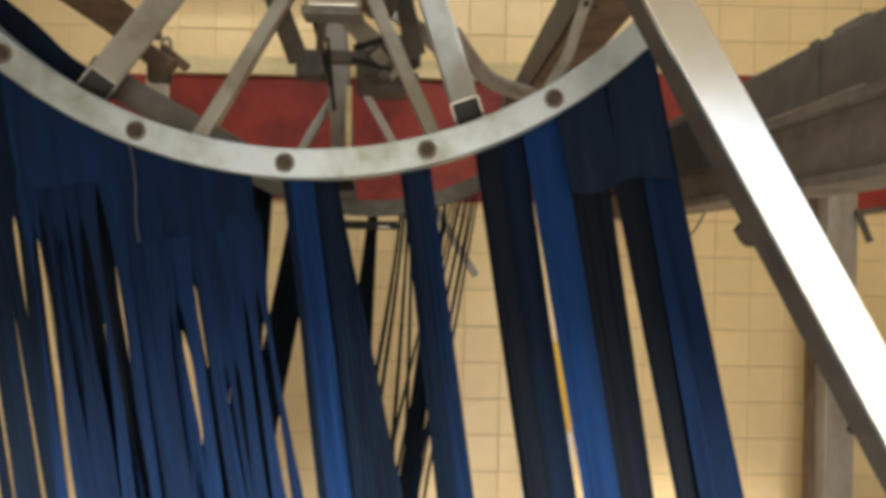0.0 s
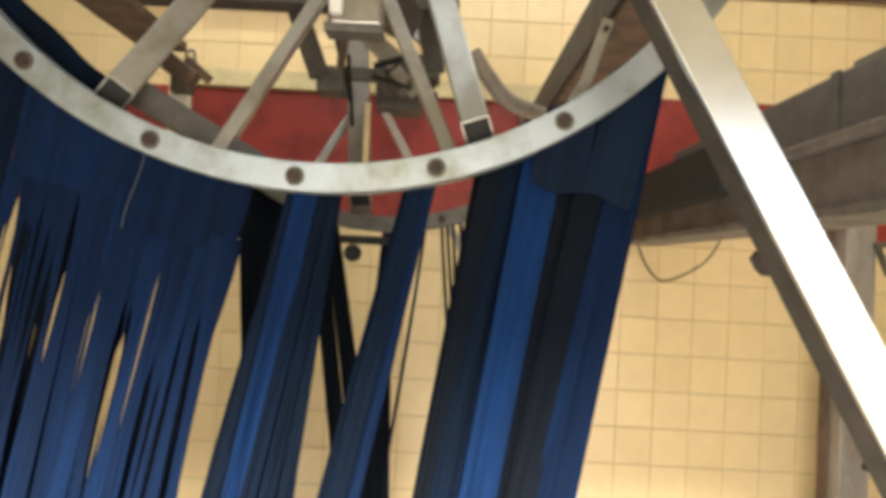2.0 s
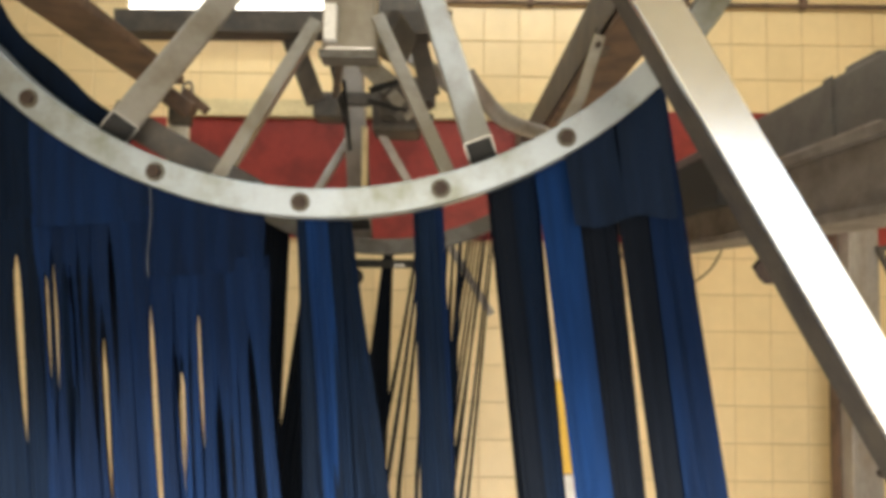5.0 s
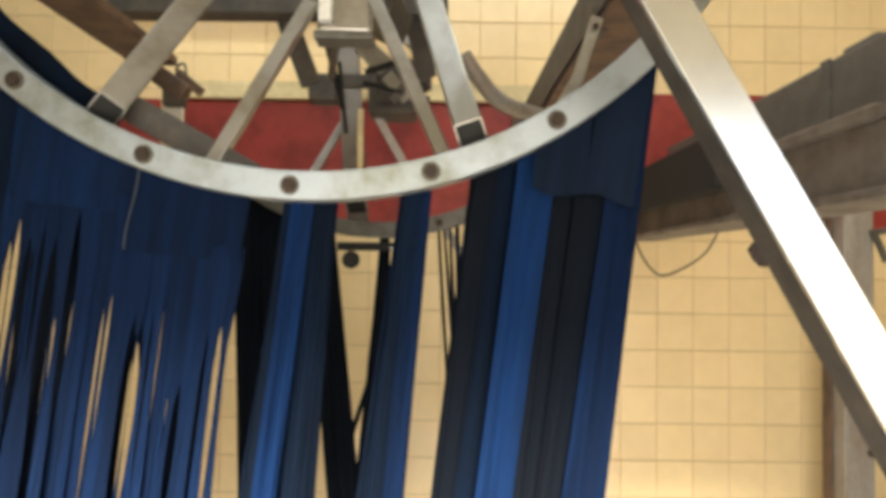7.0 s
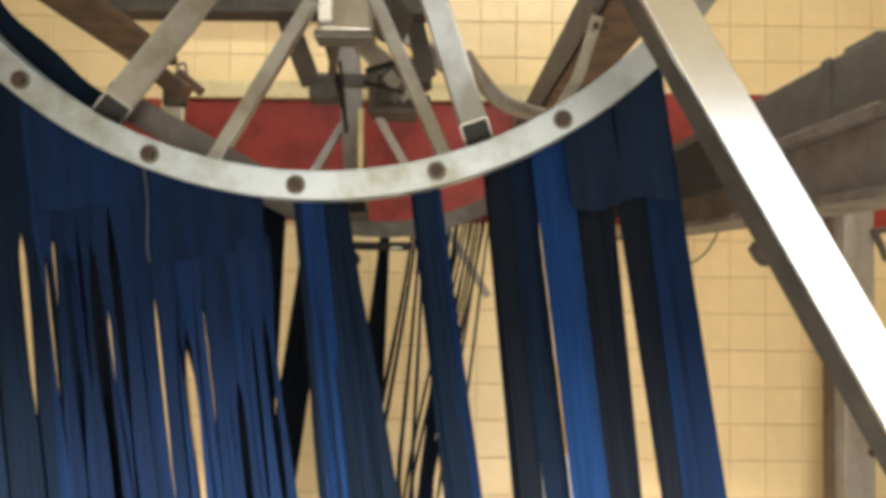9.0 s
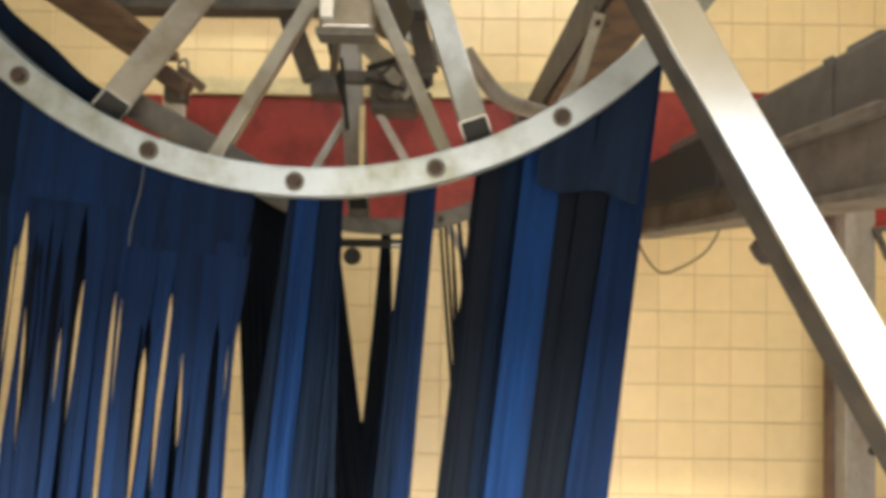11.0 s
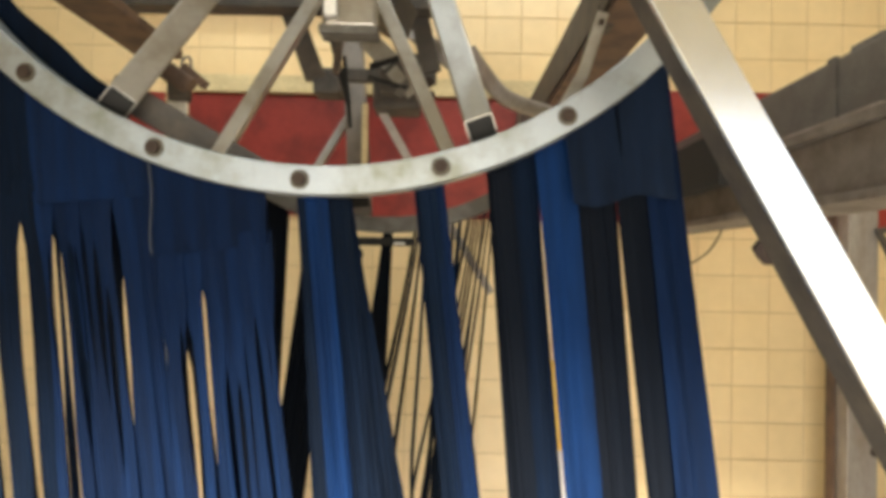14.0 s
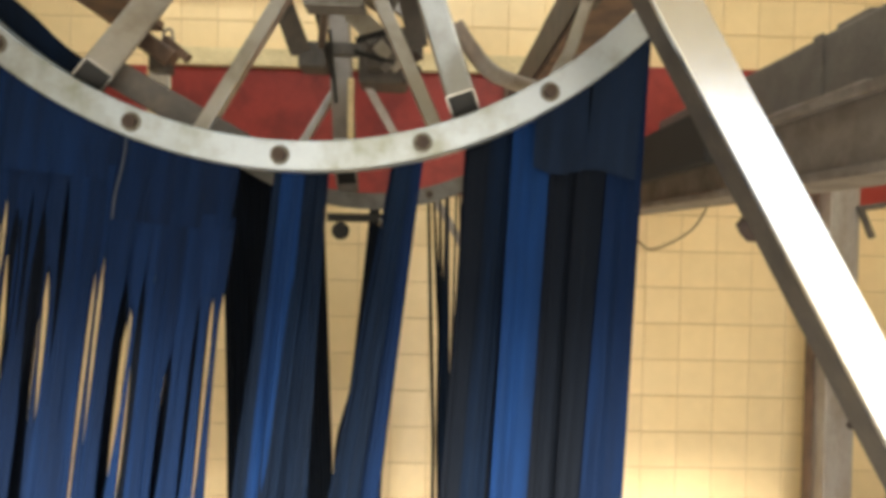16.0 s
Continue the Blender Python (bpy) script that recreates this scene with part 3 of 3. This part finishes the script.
def felt_strip(root, at, y, z0, z1, left, right, mat, rng, lag, mix, lean=0.0, pleat=0.004, pitch=0.03, loose=1.0, hung=False):
    """One hanging strip under root, whose foot is at the place at; left(d) and right(d) give its edges' x at the depth d below z0."""
    mid = (left(0) + right(0)) / 2
    p1, p2, p3 = rng.uniform(0, 6), rng.uniform(0, 6), rng.uniform(0, 6)
    bow, twist = rng.uniform(-0.007, 0.007) * loose, rng.uniform(-0.45, 0.45) * loose
    tall = z0 - z1

    def surface(u, v):
        d = tall * v
        a, b = left(d), right(d)
        x = a + (b - a) * u - mid
        c = (a + b) / 2 - mid
        ang = twist * min(1.0, v * 1.5)
        open_up = min(1.0, 0.25 + 2.2 * v)
        deep = pleat * open_up * (math.sin(6.283 * (x / pitch) + p1 + 1.3 * math.sin(3 * v + p2)) + 0.35 * math.sin(6.283 * x / (0.57 * pitch) + p3 + 3 * v))
        wave = 0.007 * v * math.sin(4.2 * v + p2)
        off = x - c
        head = hoop_z(x + mid, y) + 0.004 - z0 if hung else 0.0
        return (c + off * math.cos(ang) + bow * math.sin(3.1 * v + p1) * min(1, 2 * v), off * math.sin(ang) + deep + wave, head * (1 - v) ** 2 - d)

    wide = max(right(0) - left(0), right(tall) - left(tall))
    ob = part("strip", slab(surface, max(4, min(24, int(wide / 0.0045))), 22, 0.003), mat, root, smooth=True)
    ob.location = (mid - at[0], y - at[1], z0 - at[2])
    ob.rotation_euler = (0, radians(-lean), 0)
    STRIPS.append((ob, Vector(ob.location), lean, rng.uniform(0.04, 0.3) * loose, rng.uniform(0.75, 1.25), rng.uniform(0, 6), loose, lag, mix))
    return ob


def panel(x0, x1, y, hem, slit, count, gap, mats, label, seed, lag=0.0, gain=1.0, low=0.45, edge_line=False, top=None, rough=0.035, lean=0.6, fold=0.008, early=(), mix=0.0):
    """A cloth sheet on the hoop that is whole down to hem; below it strips that stay closed to about the height slit and part there."""
    rng = random.Random(seed)
    mid = (x0 + x1) / 2
    at = (mid, y, top if top is not None else hoop_z(mid, y))
    root = felt_root(mid, y, at[2], label, lag, gain, mix)
    ph, p2 = rng.uniform(0, 6), rng.uniform(0, 6)

    def sheet(u, v):
        x = x0 + (x1 - x0) * u
        tz = top if top is not None else hoop_z(x, y) + 0.004
        ripple = math.sin(6.283 * x / 0.085 + ph + 0.9 * v) + 0.45 * math.sin(6.283 * x / 0.034 + p2 + 1.5 * v)
        return (x - mid + 0.004 * math.sin(5 * v + ph) * v, fold * (0.25 + 0.75 * v) * ripple * 0.7 + 0.006 * v * math.sin(5 * u + p2), tz + (hem - tz) * v - at[2])

    part("sheet", slab(sheet, max(10, int((x1 - x0) * 130)), 14, 0.003), mats[0], root, smooth=True)
    # thin pale line set just in front of the sheet's left edge
    if edge_line:
        def pale_line(u, v):
            p = sheet(0.006 + 0.012 * math.sin(5 * v), 0.02 + 0.98 * v)
            return (p[0] + 0.003 * (u - 0.5), p[1] - 0.005, p[2])
        part("edge_line", slab(pale_line, 1, 14, 0.004), EDGE_LINE, root, "thin pale line down the sheet's edge")
    cuts = [0.0]
    for i in range(count):
        cuts.append(cuts[-1] + rng.choice((0.55, 0.8, 1.0, 1.25, 1.7)))
    cuts = [x0 + (x1 - x0) * c / cuts[-1] for c in cuts]
    heights = [slit + rng.uniform(-1, 1) * rough - (0.12 if rng.random() < 0.25 else 0.0) for _ in cuts]
    for i in early:
        heights[i] = hem - 0.01
    gaps = [gap * rng.choice((-0.3, 0.4, 0.8, 1.3, 2.0)) for _ in cuts]
    for i in range(count):
        z0 = hem + 0.03

        def edge(k, side, z0=z0):
            def f(d):
                g = min(1.0, max(0.0, (d - (z0 - heights[k])) / 0.11))
                h = min(1.0, max(0.0, (d - (z0 - heights[k]) - 0.16) / 0.30))
                return cuts[k] + side * (-0.0035 + (0.0035 + gaps[k] / 2) * g * (2 - g) * (1 - 0.75 * h * h))
            return f

        felt_strip(root, at, y + 0.0035 + rng.choice((0.0, 0.002, 0.004)), z0, low + rng.uniform(-0.05, 0.08), edge(i, 1), edge(i + 1, -1), mats[rng.randrange(len(mats))], rng, lag, mix,
                   lean=lean * rng.uniform(-1, 1), pleat=0.0022, pitch=0.021)
    return root


def bundle(bands, y, label, seed, lag=0.0, gain=1.0, low=0.45, top=None, loose=0.5, pleat=0.004, pitch=0.03, flap=None, mix=0.0):
    """Long felt bands hung close together: each is (left, right) at the hoop, (left, right) at the foot, felt, depth behind y and, if it is
    not the hoop, the height of its head."""
    rng = random.Random(seed)
    mid = (min(b[0] for b in bands) + max(b[1] for b in bands)) / 2
    at = (mid, y, top if top is not None else hoop_z(mid, y))
    root = felt_root(mid, y, at[2], label, lag, gain, mix)
    for a0, b0, a1, b1, mat, back, *head in bands:
        z0 = head[0] if head else (top if top is not None else max(hoop_z(a0, y), hoop_z(b0, y)))
        fall = z0 - 1.25

        def edge(p, q):
            return lambda d: p + (q - p) * (min(d / fall, 1.25)) ** 1.15

        felt_strip(root, at, y + back, z0, low + rng.uniform(-0.05, 0.08), edge(a0, a1), edge(b0, b1), mat, rng, lag, mix, pleat=pleat, pitch=pitch, loose=loose, hung=top is None and y < 2)
    if flap:
        x0, x1, foot, mat, cut = flap
        for a, b, side in ((x0, cut, 1), (cut, x1, -1)):
            def surface(u, v):
                near = u if side > 0 else 1 - u
                x = a + (b - a) * u - (0.010 * u * v if side < 0 else 0.0) - side * near ** 3 * (0.0035 - 0.008 * max(0.0, v - 0.35))
                tz = hoop_z(x, y) + 0.008
                z = tz + (foot + 0.008 * math.sin(40 * x) - tz) * v
                return (x - mid, -0.016 - side * 0.0015 - 0.006 * v + 0.003 * math.sin(95 * x + 2 * v), z - at[2])
            part("flap", slab(surface, 20, 10, 0.002), mat, root, "short doubled flap of grey-navy felt", smooth=True)
    return root


B, N, K, L = FELT, NAVY, BLACK, BRIGHT
H = 1.345
panel(-1.225, -0.852, H + .03, 2.02, 1.985, 12, 0.008, (N,), "navy felt wash curtain slit into narrow strips", 11, mix=0.4)
panel(-0.874, -0.596, H, 2.02, 1.985, 13, 0.009, (B,), "blue felt wash curtain slit into many narrow strips", 12, mix=0.5, early=(2, 5))
panel(-0.855, -0.690, 1.40, 1.95, 1.92, 4, 0.014, (K,), "dark felt wash curtain behind the blue one", 13, lag=0.05, mix=0.5)
panel(-0.612, -0.378, H - .014, 1.92, 1.815, 11, 0.008, (B,), "deep blue felt wash curtain with a long whole sheet", 14, mix=0.6, edge_line=True, early=(4,))
panel(-0.640, -0.425, 1.40, 1.90, 1.85, 5, 0.014, (K,), "dark felt wash curtain behind the long sheet", 24, lag=0.05, mix=0.5)
bundle([(-0.884, -0.771, -0.884, -0.777, K, 0), (-0.775, -0.661, -0.778, -0.655, K, 0.004)], 2.764, "black felt wash curtain on the far wheel", 15, lag=0.05, low=0.3, gain=-0.25)
bundle([(-0.314, -0.268, -0.340, -0.290, N, 0), (-0.296, -0.250, -0.308, -0.258, L, -0.012), (-0.274, -0.228, -0.270, -0.226, N, 0.004), (-0.252, -0.212, -0.246, -0.196, N, 0.010), (-0.246, -0.212, -0.226, -0.172, N, 0.018), (-0.236, -0.208, -0.196, -0.158, N, 0.026),
        (-0.306, -0.220, -0.296, -0.214, N, 0.022)], H + 0.012, "gathered bright blue felt strips tied under the hoop", 16, mix=0.6, loose=1.0, pleat=0.006, pitch=0.024)
bundle([(-0.580, -0.515, -0.590, -0.518, K, 0), (-0.522, -0.461, -0.530, -0.452, K, 0.006)], 2.78, "black felt wash curtain on the far arc, swinging the other way", 25, low=0.3, gain=-0.95)
bundle([(-0.262, -0.240, -0.345, -0.262, K, 0), (-0.248, -0.222, -0.290, -0.222, K, 0.006)], 2.785, "single narrow black felt strip on the far hoop", 17, lag=0.1, low=0.3, gain=-0.15)
bundle([(-0.072, -0.042, -0.092, -0.042, N, 0.008), (-0.062, -0.026, -0.062, -0.018, N, -0.008), (-0.046, -0.008, -0.040, 0.006, B, 0)], H + 0.012,
       "narrow blue felt strips tied under the hoop", 18, mix=1.0, loose=1.0, pleat=0.005, pitch=0.022)
bundle([(-0.020, -0.008, 0.004, 0.022, K, 0), (0.004, 0.016, 0.020, 0.040, K, 0.01), (0.030, 0.040, 0.020, 0.056, K, 0.004), (0.058, 0.074, 0.030, 0.078, N, 0.012)], 2.785,
       "thin black cords on the far hoop", 19, lag=0.15, low=0.3, gain=-0.4, loose=1.6, pleat=0.002)
bundle([(-0.130 + 0.015 * i, -0.118 + 0.015 * i, -0.310 + 0.052 * i, -0.288 + 0.050 * i, (K, N)[i % 2], 0.004 * (i % 3)) for i in range(4)], 2.788, "thin dark felt strands fanning out under the far arc",
       28, lag=0.1, low=0.3, gain=0.35, loose=1.2, pleat=0.002)
bundle([(0.100 + 0.013 * i, 0.108 + 0.013 * i, 0.052 + 0.018 * i, 0.066 + 0.018 * i, (K, N)[i % 2], 0.004 * (i % 3)) for i in range(9)], 2.79, "thin black cords on the far arc, swinging the other way",
       26, lag=0.2, low=0.3, gain=-0.8, loose=1.8, pleat=0.002)
bundle([(0.080, 0.150, 0.074, 0.132, K, 0), (0.140, 0.192, 0.138, 0.172, K, 0.006), (0.190, 0.300, 0.212, 0.300, K, 0.012)], 1.402, "black felt wash curtain behind the blue ones", 22, lag=0.06, gain=0.9)
bundle([(0.088, 0.132, 0.078, 0.130, K, 0), (0.122, 0.186, 0.124, 0.178, N, 0.006)], 1.378, "navy felt wash curtain between blue ones", 20, mix=0.15, gain=0.95)
bundle([(0.178, 0.258, 0.176, 0.254, L, 0)], H + 0.010, "blue felt wash curtain strip, brighter below", 21, lag=0.03, gain=0.96, loose=0.35, pleat=0.005, pitch=0.05)
bundle([(0.252, 0.340, 0.252, 0.320, K, 0)], 1.372, "black-navy felt wash curtain strip beside the wide one", 27, lag=0.03, gain=0.96, loose=0.4)
bundle([(0.322, 0.392, 0.325, 0.386, K, 0.006), (0.384, 0.452, 0.372, 0.462, B, 0)], H - 0.004, "wide navy felt wash curtain at the hoop's side", 23, gain=1.09, loose=0.3, pleat=0.006, pitch=0.06,
       flap=(0.225, 0.444, 2.045, WORN, 0.334))

# ---- the tiles, last ----
TW, TH = 0.2017, 0.2035
GX, GZ = -1.209, 3.100


def tile_mesh(bm, x, z):
    g, t, e = 0.0026, 0.004, 0.003
    a, b, c, d = x + 0.0016, x + TW - 0.0016, z + g, z + TH - g
    o = [bm.verts.new(p) for p in ((a, 0, c), (b, 0, c), (b, 0, d), (a, 0, d))]
    i = [bm.verts.new(p) for p in ((a + e, -t, c + e), (b - e, -t, c + e), (b - e, -t, d - e), (a + e, -t, d - e))]
    bm.faces.new(i[::-1])
    for k in range(4):
        bm.faces.new((o[k], o[(k + 1) % 4], i[(k + 1) % 4], i[k]))


bm = bmesh.new()
tile_mesh(bm, 0, 0)
one = bpy.data.meshes.new("tile")
bm.to_mesh(one)
bm.free()
one.materials.append(TILE)
rest, made = bmesh.new(), 0
rng = random.Random(4)
for i in range(-30, 30):
    for j in range(-20, 12):
        x, z = GX + i * TW, GZ + j * TH
        if x < -4.0 or x + TW > 2.76 or z < 0 or z + TH > 4.5:
            continue
        if RED_LO < z and z + TH < RED_HI:
            continue
        near = -1.3 < x < 2.6 and 0.7 < z < 3.45
        if near and made < 300:
            ob = new("tile", one)
            ob.parent = wall_north
            ob.matrix_world = pose(x, WALL_Y + rng.uniform(-0.0006, 0.0006), z, rng.uniform(-0.15, 0.15), 0, rng.uniform(-0.15, 0.15))
            made += 1
        else:
            tile_mesh(rest, x, z)
for v in rest.verts:
    v.co.y += WALL_Y
tagged(part("tiling", rest, TILE, wall_north), kind="stuff")


def motions():
    times = [i * 0.25 for i in range(65)]
    base = front_wheel.matrix_basis.copy()
    walk(front_wheel, [(t, Matrix.Translation((curve_at(SHIFT, t) / 1000, 0, 0)) @ base) for t in times])
    for root, at, lag, gain, mix in SWINGERS:
        rows = []
        for t in times:
            a = swing(t - lag, mix) * gain
            s = curve_at(SHIFT, t) / 1000 if at.y < 2 else 0
            rows.append((t, pose(at.x + s, at.y, at.z, 0, -a, 0)))
        walk(root, rows)
    for ob, at, lean, lag, gain, ph, loose, base_lag, mix in STRIPS:
        rows = []
        for t in times:
            a = (swing(t - base_lag - lag, mix) - swing(t - base_lag, mix)) * gain + lean + 0.7 * loose * math.sin(2.1 * t + ph)
            rows.append((t, pose(at.x, at.y, at.z, 1.2 * loose * math.sin(1.7 * t + ph), -a, 2.5 * loose * math.sin(1.3 * t + 2 * ph))))
        walk(ob, rows)


motions()
